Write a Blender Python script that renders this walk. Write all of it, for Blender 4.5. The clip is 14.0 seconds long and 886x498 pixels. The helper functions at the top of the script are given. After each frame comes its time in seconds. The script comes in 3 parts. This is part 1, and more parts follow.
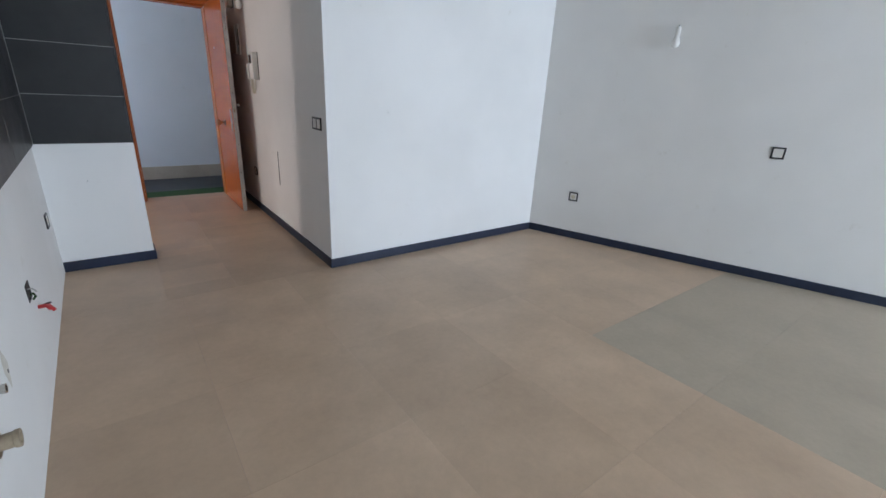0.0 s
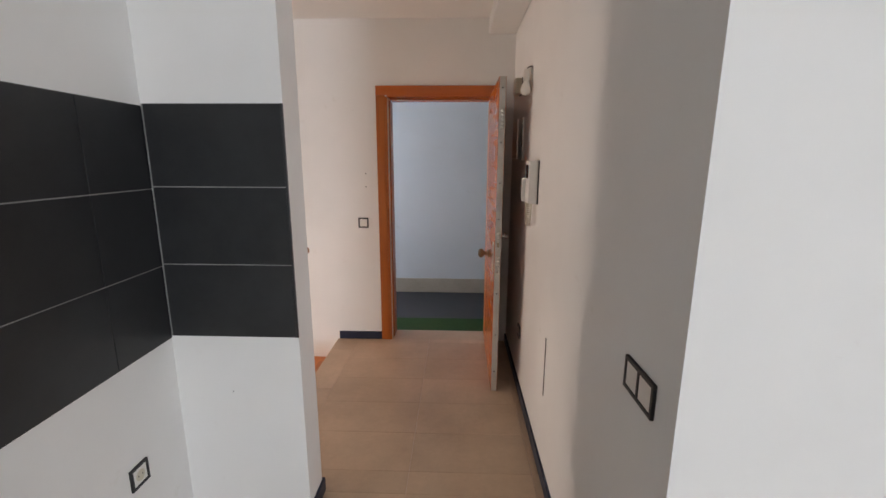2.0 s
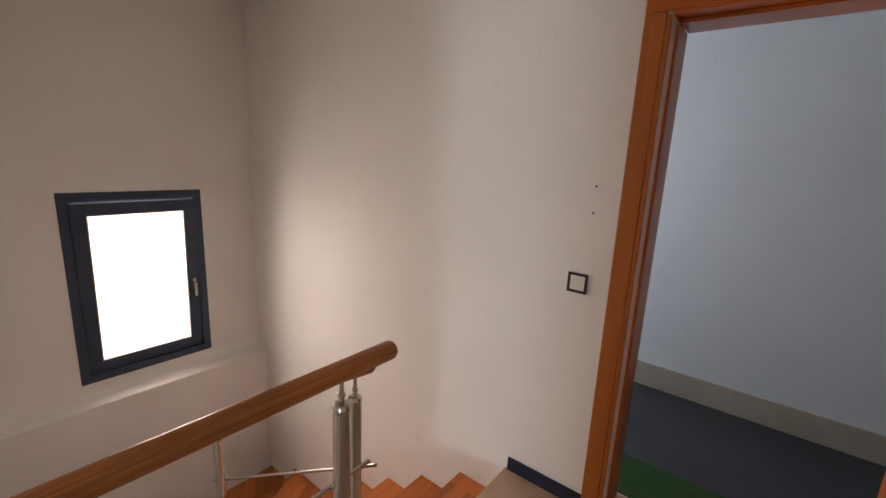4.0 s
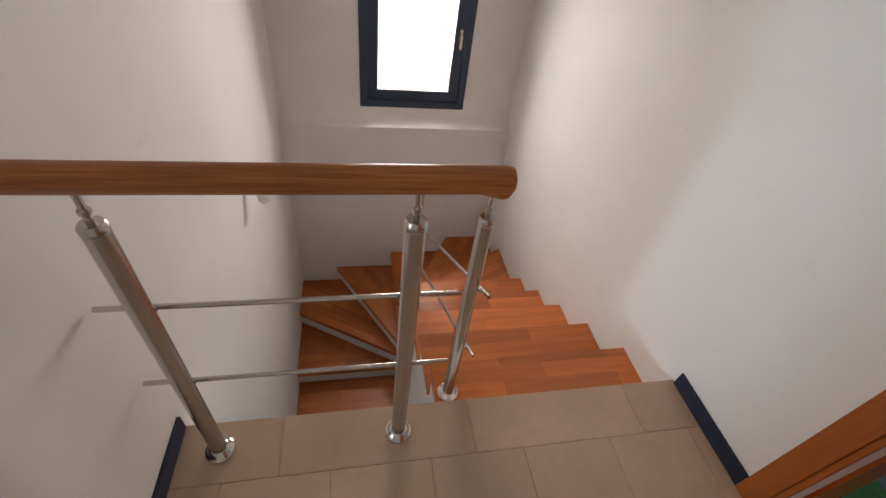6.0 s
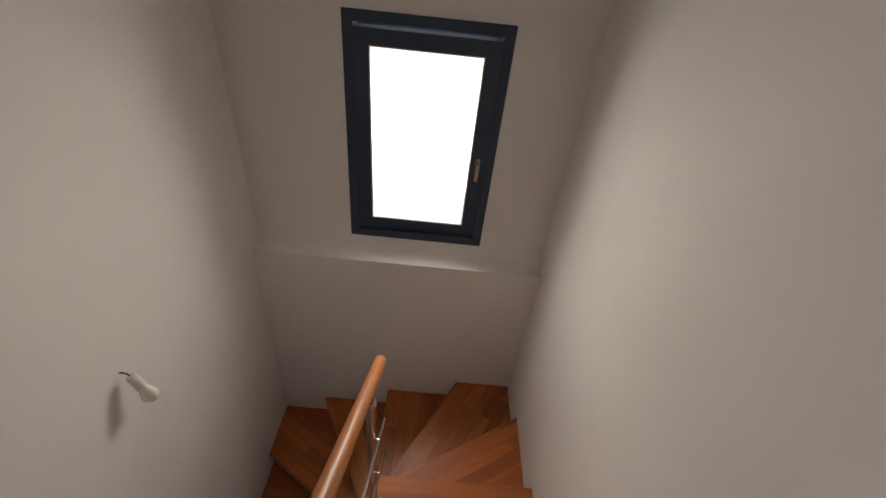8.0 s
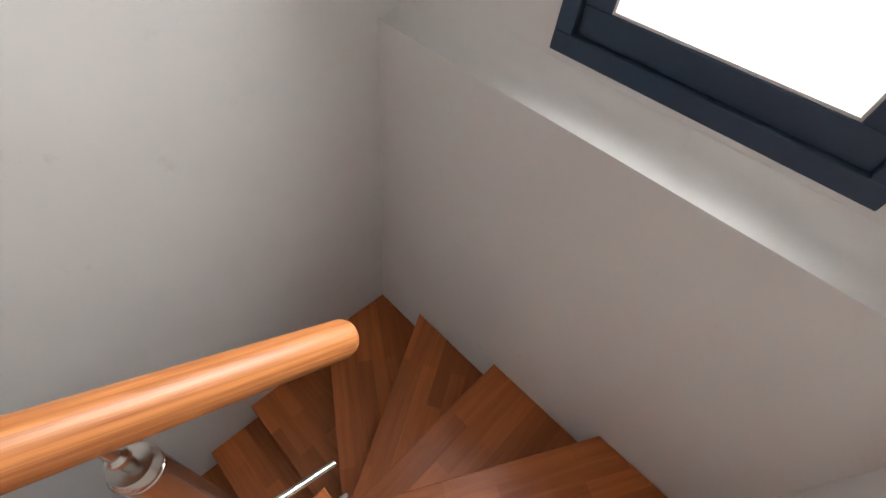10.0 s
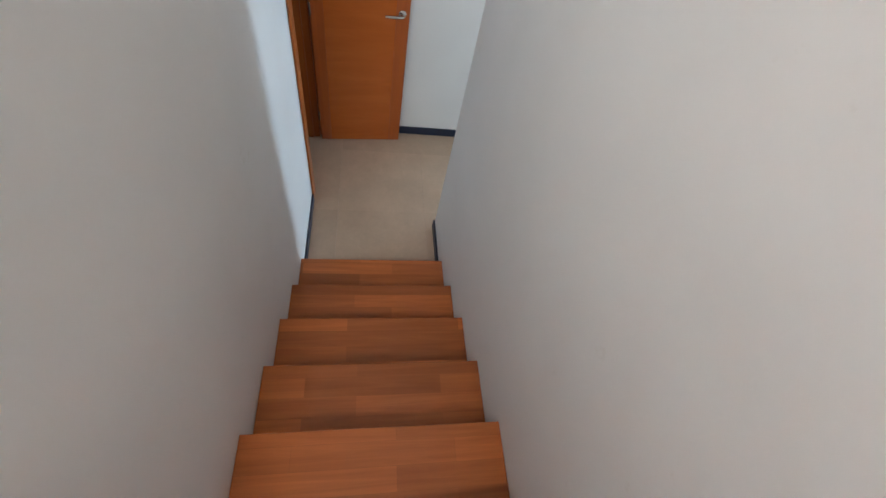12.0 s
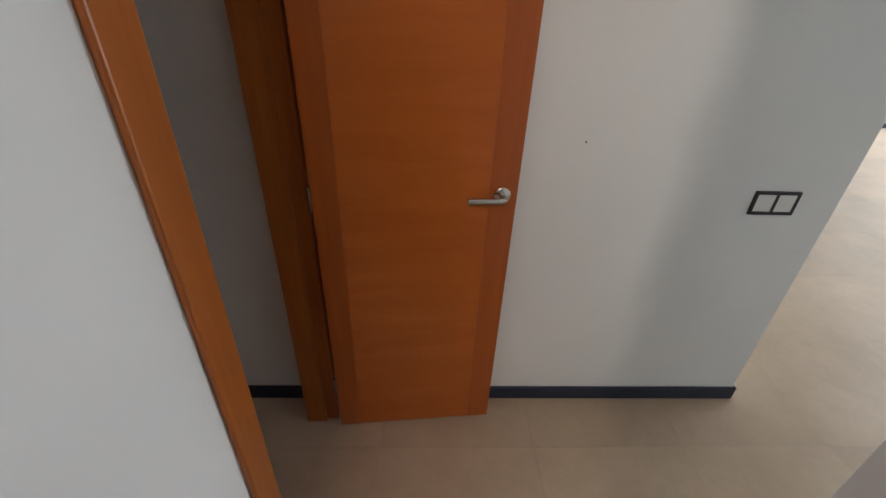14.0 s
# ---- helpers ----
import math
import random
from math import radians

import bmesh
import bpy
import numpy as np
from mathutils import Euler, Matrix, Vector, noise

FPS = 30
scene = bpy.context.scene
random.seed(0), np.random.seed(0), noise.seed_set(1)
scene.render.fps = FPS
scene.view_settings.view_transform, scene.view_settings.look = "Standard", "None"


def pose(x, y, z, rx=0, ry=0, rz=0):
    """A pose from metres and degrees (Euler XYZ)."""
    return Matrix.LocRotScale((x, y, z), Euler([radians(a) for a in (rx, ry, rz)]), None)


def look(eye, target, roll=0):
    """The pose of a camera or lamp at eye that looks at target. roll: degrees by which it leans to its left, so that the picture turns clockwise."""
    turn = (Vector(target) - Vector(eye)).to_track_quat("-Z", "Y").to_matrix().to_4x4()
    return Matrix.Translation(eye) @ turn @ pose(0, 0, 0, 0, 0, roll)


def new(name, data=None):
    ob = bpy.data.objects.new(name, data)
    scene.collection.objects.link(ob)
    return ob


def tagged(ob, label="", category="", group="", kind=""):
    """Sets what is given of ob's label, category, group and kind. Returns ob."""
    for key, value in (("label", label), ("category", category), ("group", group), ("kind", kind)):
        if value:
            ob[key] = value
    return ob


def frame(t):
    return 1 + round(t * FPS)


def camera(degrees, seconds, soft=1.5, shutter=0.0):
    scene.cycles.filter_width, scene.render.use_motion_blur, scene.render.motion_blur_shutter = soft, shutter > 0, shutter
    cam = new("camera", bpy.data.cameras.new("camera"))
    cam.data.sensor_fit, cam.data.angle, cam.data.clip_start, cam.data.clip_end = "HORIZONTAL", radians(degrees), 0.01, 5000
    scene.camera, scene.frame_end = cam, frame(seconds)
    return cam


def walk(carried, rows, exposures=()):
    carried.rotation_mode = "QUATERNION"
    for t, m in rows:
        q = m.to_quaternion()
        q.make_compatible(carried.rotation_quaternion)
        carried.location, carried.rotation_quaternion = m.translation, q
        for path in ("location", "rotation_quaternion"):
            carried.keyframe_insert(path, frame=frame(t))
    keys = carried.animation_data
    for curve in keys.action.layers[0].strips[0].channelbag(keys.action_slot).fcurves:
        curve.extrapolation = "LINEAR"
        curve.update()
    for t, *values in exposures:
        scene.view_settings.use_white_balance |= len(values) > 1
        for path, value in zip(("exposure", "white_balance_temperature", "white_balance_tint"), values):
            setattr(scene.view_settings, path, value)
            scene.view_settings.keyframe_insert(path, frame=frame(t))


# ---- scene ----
cam = camera(92.3, 14.0)
PATH = [
    (0, (-0.693, -0.31, 1.244), (0.453, 1.182, 0.566), 3.0),
    (0.5, (-0.42, 0.13, 1.3), (0.227, 1.879, 0.577), 1.6),
    (1, (-0.194, 0.628, 1.386), (0.021, 2.508, 0.739), 1.2),
    (1.5, (-0.075, 1.212, 1.493), (-0.003, 3.142, 0.976), -0.2),
    (2, (0.01, 1.748, 1.526), (-0.054, 3.704, 1.116), 0.2),
    (2.5, (-0.046, 2.284, 1.57), (-0.202, 4.251, 1.243), 0.1),
    (3, (-0.088, 2.8, 1.596), (-0.424, 4.751, 1.311), -0.6),
    (3.5, (-0.118, 3.240, 1.545), (-0.755, 5.12, 1.298), -0.7),
    (4, (-0.15, 3.512, 1.5), (-1.359, 5.049, 1.078), 2.7),
    (4.2, (-0.205, 3.613, 1.465), (-1.546, 5.006, 0.951), 3.8),
    (6.3, (-0.347, 4.089, 1.382), (-1.722, 4.347, -0.048), 6.6),
    (6.5, (-0.447, 4.151, 1.378), (-1.765, 4.375, -0.11), 6.5),
    (7, (-0.705, 4.276, 1.423), (-2.006, 4.45, -0.086), 7.3),
    (7.5, (-0.993, 4.478, 1.51), (-2.455, 4.581, 0.149), 6.9),
    (7.7, (-1.112, 4.51, 1.546), (-2.7, 4.572, 0.33), 5.5),
    (9.8, (-2.282, 4.596, 0.604), (-3.472, 4.052, -0.908), 9.3),
    (10, (-2.357, 4.594, 0.487), (-3.362, 3.801, -1.048), 8.9),
    (10.2, (-2.463, 4.517, 0.333), (-3.16, 3.508, -1.247), 11.3),
    (10.5, (-2.582, 4.448, 0.172), (-2.843, 3.322, -1.460), 15.4),
    (10.8, (-2.693, 4.349, 0.003), (-2.462, 3.248, -1.651), 12.3),
    (11, (-2.691, 4.287, -0.101), (-2.147, 3.312, -1.761), 12.8),
    (11.2, (-2.697, 4.223, -0.17), (-1.931, 3.411, -1.829), 13.9),
    (11.5, (-2.592, 4.125, -0.328), (-1.689, 3.455, -1.982), 17.3),
    (11.8, (-2.471, 3.992, -0.462), (-1.485, 3.471, -2.122), 18.4),
    (12, (-2.396, 3.916, -0.595), (-1.278, 3.563, -2.216), 15.6),
    (12.5, (-2.035, 3.89, -0.831), (-0.679, 3.681, -2.286), 6.7),
    (13, (-1.597, 3.893, -1.076), (-0.117, 3.786, -2.417), 3.1),
    (13.5, (-1.176, 3.919, -1.283), (0.426, 3.814, -2.475), 1.9),
    (14, (-0.841, 3.955, -1.44), (0.861, 3.868, -2.487), 2.5),
]
# exposure of the clip's camera on the way
EXPO = [(0.0, -0.1, 6500, 19), (0.5, -0.1, 6700, 20), (1.0, -0.15, 6950, 20), (1.5, -0.22, 7250, 21), (2.0, -0.02, 7550, 23), (2.5, 0.2, 7850, 24), (3.0, 0.15, 7900, 24), (3.5, 0.02, 7850, 24), (4.2, -0.55, 7450, 21),
        (6.3, -0.2, 6650, 14), (7.0, -0.3, 6750, 14), (7.5, -0.98, 7050, 16), (7.7, -1.05, 7050, 16), (9.8, -0.22, 6050, 10), (10.5, 0.42, 6000, 8), (11.0, 0.72, 5800, 8), (11.5, 0.8, 5700, 8),
        (12.0, 0.8, 5950, 8), (12.5, 0.8, 6050, 9), (13.0, 0.78, 6250, 11), (13.5, 0.65, 6750, 14), (14.0, 0.32, 7050, 16)]
walk(cam, [(t, look(eye, target, roll)) for t, eye, target, roll in PATH], EXPO)

# ---- plan ----
RWALL = (2.56, 5.45)         # slanting kitchen wall: x at its two ends
YWIN = -5.75                 # wall with the balcony doors, on both floors
RS = (2.115, 0.404, 0.765, 0.968, 1.547, 1.83)   # y and z of the socket, the switch and the bulb on it
RISE = 0.175
ZL = -17 * RISE            # lower floor
CEIL = 2.56
YD, YB, YS = 5.195, 3.45, 3.295   # entrance wall, stairwell wall, tiled stub wall
XL, XR, XSTUB = -1.118, 0.438, -0.606
XE, XW, XU = -1.008, -3.28, -3.39  # landing edge, stair end wall below and above the ledge
YSP = 4.297                # spine wall face to the lower flight

M_LEFT = Matrix.Translation((XL, YS, 0)) @ Matrix.Rotation(0.028, 4, "Z")   # the kitchen's left wall is a little askew


def left_x(y):
    return XL + 0.028 * (YS - y)


# ---- world and large lights ----
world = bpy.data.worlds.new("sky")
scene.world = world
world.use_nodes = True
wn = world.node_tree
sky = wn.nodes.new("ShaderNodeTexSky")
sky.sky_type, sky.sun_disc = "NISHITA", False
sky.sun_elevation, sky.sun_rotation = radians(50), radians(40)
wn.nodes["Background"].inputs[1].default_value = 0.12
wn.links.new(sky.outputs[0], wn.nodes["Background"].inputs[0])
sun = new("sun", bpy.data.lights.new("sun", "SUN"))
sun.data.energy, sun.data.angle, sun.data.color = 2.0, radians(3), (1, 0.95, 0.88)
sun.matrix_world = look((6, 8, 12), (0, 0, 0))


def window_light(name, eye, target, w, h, watts, colour):
    lamp = new(name, bpy.data.lights.new(name, "AREA"))
    lamp.data.shape, lamp.data.size, lamp.data.size_y = "RECTANGLE", w, h
    lamp.data.energy, lamp.data.color = watts, colour
    lamp.matrix_world = look(eye, target)
    return lamp


COOL = (0.65, 0.84, 1.0)
window_light("daylight_kitchen", (4.22, YWIN + 0.02, 1.2), (1.2, 2.5, 1.0), 1.2, 2.0, 330, COOL)
window_light("daylight_lower", (3.85, YWIN + 0.02, ZL + 1.2), (0.8, 2.5, ZL + 1.0), 1.2, 2.0, 260, COOL)
window_light("daylight_stairs", (-3.68, 4.42, 0.62), (-2.0, 4.42, 0.38), 0.62, 0.95, 42, (1.0, 0.95, 0.88))
window_light("daylight_corridor", (-2.55, 6.0, 1.4), (0, 6.0, 1.3), 0.9, 1.6, 22, (0.46, 0.73, 1.0))


# ---- materials ----
def shader(name, colour, rough=0.6, metal=0.0, spec=0.5):
    m = bpy.data.materials.new(name)
    m.use_nodes = True
    b = m.node_tree.nodes["Principled BSDF"]
    b.inputs["Base Color"].default_value = (*colour, 1)
    b.inputs["Roughness"].default_value = rough
    b.inputs["Metallic"].default_value = metal
    b.inputs["Specular IOR Level"].default_value = spec
    return m, m.node_tree.nodes, m.node_tree.links, b


def noise_node(nodes, links, vec, scale, detail=4, rough=0.55):
    n = nodes.new("ShaderNodeTexNoise")
    n.inputs["Scale"].default_value = scale
    n.inputs["Detail"].default_value = detail
    n.inputs["Roughness"].default_value = rough
    links.new(vec, n.inputs["Vector"])
    return n


def ramp(nodes, links, fac, stops):
    r = nodes.new("ShaderNodeValToRGB")
    while len(r.color_ramp.elements) < len(stops):
        r.color_ramp.elements.new(0.5)
    for e, (p, c) in zip(r.color_ramp.elements, stops):
        e.position, e.color = p, (*c, 1)
    links.new(fac, r.inputs[0])
    return r.outputs[0]


def mix(nodes, links, fac, a, b, mode="MIX"):
    m = nodes.new("ShaderNodeMix")
    m.data_type, m.blend_type = "RGBA", mode
    for sock, v in ((m.inputs[0], fac), (m.inputs[6], a), (m.inputs[7], b)):
        if isinstance(v, (int, float)):
            sock.default_value = v
        elif isinstance(v, tuple):
            sock.default_value = (*v, 1)
        else:
            links.new(v, sock)
    return m.outputs[2]


def bump(nodes, links, bsdf, height, strength, dist=0.002):
    n = nodes.new("ShaderNodeBump")
    n.inputs["Strength"].default_value = strength
    n.inputs["Distance"].default_value = dist
    links.new(height, n.inputs["Height"])
    links.new(n.outputs[0], bsdf.inputs["Normal"])


def coords(nodes, kind="Object"):
    return nodes.new("ShaderNodeTexCoord").outputs[kind]


def plaster(name, colour, grime=0.06):
    m, n, l, b = shader(name, colour, 0.72, 0, 0.25)
    g = n.new("ShaderNodeNewGeometry").outputs["Position"]
    big = noise_node(n, l, g, 1.3, 3)
    small = noise_node(n, l, g, 26, 5)
    dark = tuple(c * (1 - grime) for c in colour)
    c1 = ramp(n, l, big.outputs[0], [(0.35, dark), (0.65, colour)])
    sp = ramp(n, l, noise_node(n, l, g, 7, 6, 0.7).outputs[0], [(0.27, (0.93, 0.92, 0.9)), (0.36, (1, 1, 1))])
    l.new(mix(n, l, 1.0, c1, sp, "MULTIPLY"), b.inputs["Base Color"])
    bump(n, l, b, small.outputs[0], 0.16, 0.003)
    return m


def wood(name, light, dark, rough=0.35, staves=None, grain=(3, 60, 60), vary=0.5, relief=0.06):
    """Varnished wood with its grain along local x; staves: (length, width) of glued staves."""
    m, n, l, b = shader(name, light, rough, 0, 0.45)
    o = coords(n)
    mp = n.new("ShaderNodeMapping")
    mp.inputs["Scale"].default_value = grain
    l.new(o, mp.inputs[0])
    info = n.new("ShaderNodeObjectInfo")
    add = n.new("ShaderNodeVectorMath")
    add.operation = "ADD"
    l.new(mp.outputs[0], add.inputs[0])
    sc = n.new("ShaderNodeVectorMath")
    sc.operation = "SCALE"
    sc.inputs[3].default_value = 37.0
    l.new(info.outputs["Random"], sc.inputs[0])
    l.new(sc.outputs[0], add.inputs[1])
    g = noise_node(n, l, add.outputs[0], 1.0, 6, 0.62)
    g.inputs["Distortion"].default_value = 0.6
    c = ramp(n, l, g.outputs[0], [(0.3, dark), (0.5, tuple(0.5 * (p + q) for p, q in zip(light, dark))), (0.68, light)])
    if staves:
        br = n.new("ShaderNodeTexBrick")
        br.inputs["Scale"].default_value = 1.0
        br.inputs["Brick Width"].default_value, br.inputs["Row Height"].default_value = staves
        br.inputs["Mortar Size"].default_value = 0.0006
        br.inputs["Color1"].default_value = (1.25, 1.2, 1.15, 1)
        br.inputs["Color2"].default_value = (1 - vary, 1 - vary * 1.08, 1 - vary * 1.15, 1)
        br.inputs["Mortar"].default_value = (0.88, 0.86, 0.84, 1)
        br.offset, br.offset_frequency = 0.37, 2
        shift = n.new("ShaderNodeVectorMath")
        shift.operation = "ADD"
        l.new(o, shift.inputs[0])
        l.new(sc.outputs[0], shift.inputs[1])
        l.new(shift.outputs[0], br.inputs["Vector"])
        c = mix(n, l, 1.0, c, br.outputs[0], "MULTIPLY")
    l.new(c, b.inputs["Base Color"])
    rr = n.new("ShaderNodeMapRange")
    rr.inputs["To Min"].default_value, rr.inputs["To Max"].default_value = rough - 1.3 * relief, rough + 1.6 * relief
    l.new(g.outputs[0], rr.inputs[0])
    l.new(rr.outputs[0], b.inputs["Roughness"])
    if relief:
        bump(n, l, b, g.outputs[0], relief, 0.001)
    return m


def stone(name, a, c, rough, scale=3.0, vary=0.0, spec=0.4):
    m, n, l, b = shader(name, a, rough, 0, spec)
    g = n.new("ShaderNodeNewGeometry").outputs["Position"]
    n1 = noise_node(n, l, g, scale, 6, 0.6)
    n2 = noise_node(n, l, g, scale * 14, 5, 0.7)
    col = ramp(n, l, n1.outputs[0], [(0.3, c), (0.7, a)])
    fine = ramp(n, l, n2.outputs[0], [(0.3, (0.95, 0.95, 0.95)), (0.7, (1.03, 1.03, 1.03))])
    col = mix(n, l, 1.0, col, fine, "MULTIPLY")
    if vary:
        info = n.new("ShaderNodeObjectInfo")
        tone = ramp(n, l, info.outputs["Random"], [(0, (1 - vary,) * 3), (1, (1 + vary,) * 3)])
        col = mix(n, l, 1.0, col, tone, "MULTIPLY")
    l.new(col, b.inputs["Base Color"])
    r = n.new("ShaderNodeMapRange")
    r.inputs["To Min"].default_value, r.inputs["To Max"].default_value = rough - 0.1, rough + 0.12
    l.new(n1.outputs[0], r.inputs[0])
    l.new(r.outputs[0], b.inputs["Roughness"])
    bump(n, l, b, n2.outputs[0], 0.05, 0.001)
    return m


M_WALL = plaster("white_plaster", (0.86, 0.85, 0.83))
M_CEIL = plaster("ceiling_paint", (0.86, 0.85, 0.82), 0.03)
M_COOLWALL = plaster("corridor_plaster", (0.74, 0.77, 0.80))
M_FLOOR = stone("beige_floor_tile", (0.64, 0.467, 0.332), (0.48, 0.345, 0.241), 0.34, 2.1, 0.06)
M_FLOORGREY = stone("grey_floor_tile", (0.46, 0.385, 0.295), (0.38, 0.315, 0.24), 0.42, 2.4, 0.03)
M_GROUT = stone("floor_grout", (0.42, 0.32, 0.235), (0.34, 0.26, 0.19), 0.9, 8)
M_SLATE = stone("black_wall_tile", (0.030, 0.031, 0.033), (0.018, 0.0185, 0.020), 0.42, 5, 0.1)
M_WGROUT = stone("wall_tile_grout", (0.36, 0.36, 0.35), (0.25, 0.25, 0.24), 0.9, 9)
M_BASE = stone("navy_skirting", (0.022, 0.032, 0.064), (0.016, 0.023, 0.046), 0.38, 4)
M_CORRFLOOR = stone("dark_corridor_floor", (0.05, 0.052, 0.06), (0.035, 0.036, 0.042), 0.5, 6)
M_SKIRT = stone("beige_stone_skirting", (0.50, 0.44, 0.36), (0.42, 0.36, 0.29), 0.45, 5)
M_TREAD = wood("laminated_stair_wood", (0.54, 0.168, 0.043), (0.40, 0.113, 0.028), 0.34, (0.52, 0.074), (2.0, 38, 38), 0.26)
M_DOOR = wood("cherry_veneer", (0.56, 0.143, 0.025), (0.48, 0.114, 0.019), 0.26, None, (1.6, 1.6, 13), relief=0.0)
M_DOORSIDE = wood("cherry_veneer_upright", (0.46, 0.108, 0.019), (0.39, 0.087, 0.016), 0.32, None, (40, 40, 2))
M_FRAME = wood("cherry_frame", (0.48, 0.145, 0.028), (0.38, 0.10, 0.02), 0.3, None, (40, 40, 2))
M_RAIL = wood("oak_handrail", (0.56, 0.218, 0.062), (0.26, 0.078, 0.021), 0.4, None, (5.0, 190, 190))
M_STEEL = shader("brushed_steel", (0.56, 0.53, 0.49), 0.24, 1.0)[0]
M_CHROME = shader("polished_chrome", (0.62, 0.60, 0.57), 0.17, 1.0)[0]
M_BRASS = shader("aged_brass", (0.32, 0.24, 0.15), 0.3, 1.0)[0]
M_ALU = stone("painted_metal_edge", (0.62, 0.60, 0.56), (0.52, 0.5, 0.46), 0.4, 12)
M_BLACK = shader("black_plastic", (0.018, 0.018, 0.02), 0.4)[0]
M_WHITE = shader("white_plastic", (0.78, 0.76, 0.72), 0.35)[0]
M_CREAM = shader("cream_plastic", (0.66, 0.60, 0.48), 0.4)[0]
M_SCREEN = shader("dark_screen", (0.03, 0.04, 0.055), 0.1)[0]
# anthracite lifted towards blue: the window's veil of glare is put into the colour
M_WINFRAME = stone("anthracite_frame_with_glare", (0.038, 0.066, 0.112), (0.030, 0.053, 0.092), 0.38, 10)
M_BULB = shader("opal_bulb", (0.82, 0.80, 0.76), 0.25)[0]
M_RED = shader("red_tape", (0.55, 0.03, 0.03), 0.5)[0]
M_GREEN = stone("green_mat_fibre", (0.030, 0.085, 0.022), (0.015, 0.05, 0.012), 0.95, 60)
M_PIPE = stone("grimy_pipe_plastic", (0.42, 0.34, 0.24), (0.2, 0.15, 0.1), 0.6, 25)
M_STAIN = stone("filler_patch", (0.72, 0.69, 0.63), (0.62, 0.58, 0.51), 0.9, 30)


def make_glass():
    m = bpy.data.materials.new("window_glass")
    m.use_nodes = True
    n, l = m.node_tree.nodes, m.node_tree.links
    n.remove(n["Principled BSDF"])
    out = n["Material Output"]
    tr, gl, mx, fr = (n.new("ShaderNodeBsdfTransparent"), n.new("ShaderNodeBsdfGlossy"), n.new("ShaderNodeMixShader"), n.new("ShaderNodeFresnel"))
    gl.inputs["Roughness"].default_value = 0.02
    l.new(fr.outputs[0], mx.inputs[0])
    l.new(tr.outputs[0], mx.inputs[1])
    l.new(gl.outputs[0], mx.inputs[2])
    l.new(mx.outputs[0], out.inputs[0])
    return m


def make_glow(name, colour, power):
    m = bpy.data.materials.new(name)
    m.use_nodes = True
    n, l = m.node_tree.nodes, m.node_tree.links
    n.remove(n["Principled BSDF"])
    e = n.new("ShaderNodeEmission")
    e.inputs[0].default_value, e.inputs[1].default_value = (*colour, 1), power
    l.new(e.outputs[0], n["Material Output"].inputs[0])
    return m


M_GLASS = make_glass()
M_SKYGLOW = make_glow("bright_sky", (1.0, 0.96, 0.88), 4.5)


# ---- mesh helpers ----
def add_box(bm, x0, y0, z0, x1, y1, z1, bevel=0.0, seg=2):
    r = bmesh.ops.create_cube(bm, size=1)
    vs = r["verts"]
    for v in vs:
        v.co = Vector(((x0 + x1) / 2 + v.co.x * (x1 - x0), (y0 + y1) / 2 + v.co.y * (y1 - y0), (z0 + z1) / 2 + v.co.z * (z1 - z0)))
    if bevel:
        es = list({e for v in vs for e in v.link_edges})
        bmesh.ops.bevel(bm, geom=es, offset=bevel, segments=seg, profile=0.5, affect="EDGES")
    return bm


def boxes(*specs, bevel=0.0):
    bm = bmesh.new()
    for s in specs:
        add_box(bm, *s, bevel=bevel)
    return bm


def lathe(profile, axis="z", n=24):
    """A turned solid from (radius, height) pairs."""
    bm = bmesh.new()
    rings = []
    for r, h in profile:
        ring = []
        for i in range(n):
            a = 2 * math.pi * i / n
            p = (r * math.cos(a), r * math.sin(a), h)
            if axis == "x":
                p = (h, p[0], p[1])
            if axis == "y":
                p = (p[0], h, p[1])
            ring.append(bm.verts.new(p))
        rings.append(ring)
    for a, b in zip(rings, rings[1:]):
        for i in range(n):
            bm.faces.new((a[i], a[(i + 1) % n], b[(i + 1) % n], b[i]))
    bm.faces.new(rings[0][::-1])
    bm.faces.new(rings[-1])
    bmesh.ops.recalc_face_normals(bm, faces=bm.faces)
    return bm


def tube(points, radius, n=12):
    """A round bar along points."""
    bm = bmesh.new()
    pts = [Vector(p) for p in points]
    rings = []
    for i, p in enumerate(pts):
        d = (pts[min(i + 1, len(pts) - 1)] - pts[max(i - 1, 0)]).normalized()
        side = d.cross(Vector((0, 0, 1)) if abs(d.z) < 0.9 else Vector((1, 0, 0))).normalized()
        up = side.cross(d)
        rings.append([bm.verts.new(p + radius * (math.cos(2 * math.pi * k / n) * side + math.sin(2 * math.pi * k / n) * up)) for k in range(n)])
    for a, b in zip(rings, rings[1:]):
        for k in range(n):
            bm.faces.new((a[k], a[(k + 1) % n], b[(k + 1) % n], b[k]))
    bm.faces.new(rings[0][::-1])
    bm.faces.new(rings[-1])
    bmesh.ops.recalc_face_normals(bm, faces=bm.faces)
    return bm


def prism(poly, z0, z1, bevel=0.0):
    bm = bmesh.new()
    lo = [bm.verts.new((x, y, z0)) for x, y in poly]
    hi = [bm.verts.new((x, y, z1)) for x, y in poly]
    k = len(poly)
    for i in range(k):
        bm.faces.new((lo[i], lo[(i + 1) % k], hi[(i + 1) % k], hi[i]))
    bm.faces.new(lo[::-1])
    top = bm.faces.new(hi)
    bmesh.ops.recalc_face_normals(bm, faces=bm.faces)
    if bevel:
        bmesh.ops.bevel(bm, geom=list(top.edges), offset=bevel, segments=2, profile=0.5, affect="EDGES")
    return bm


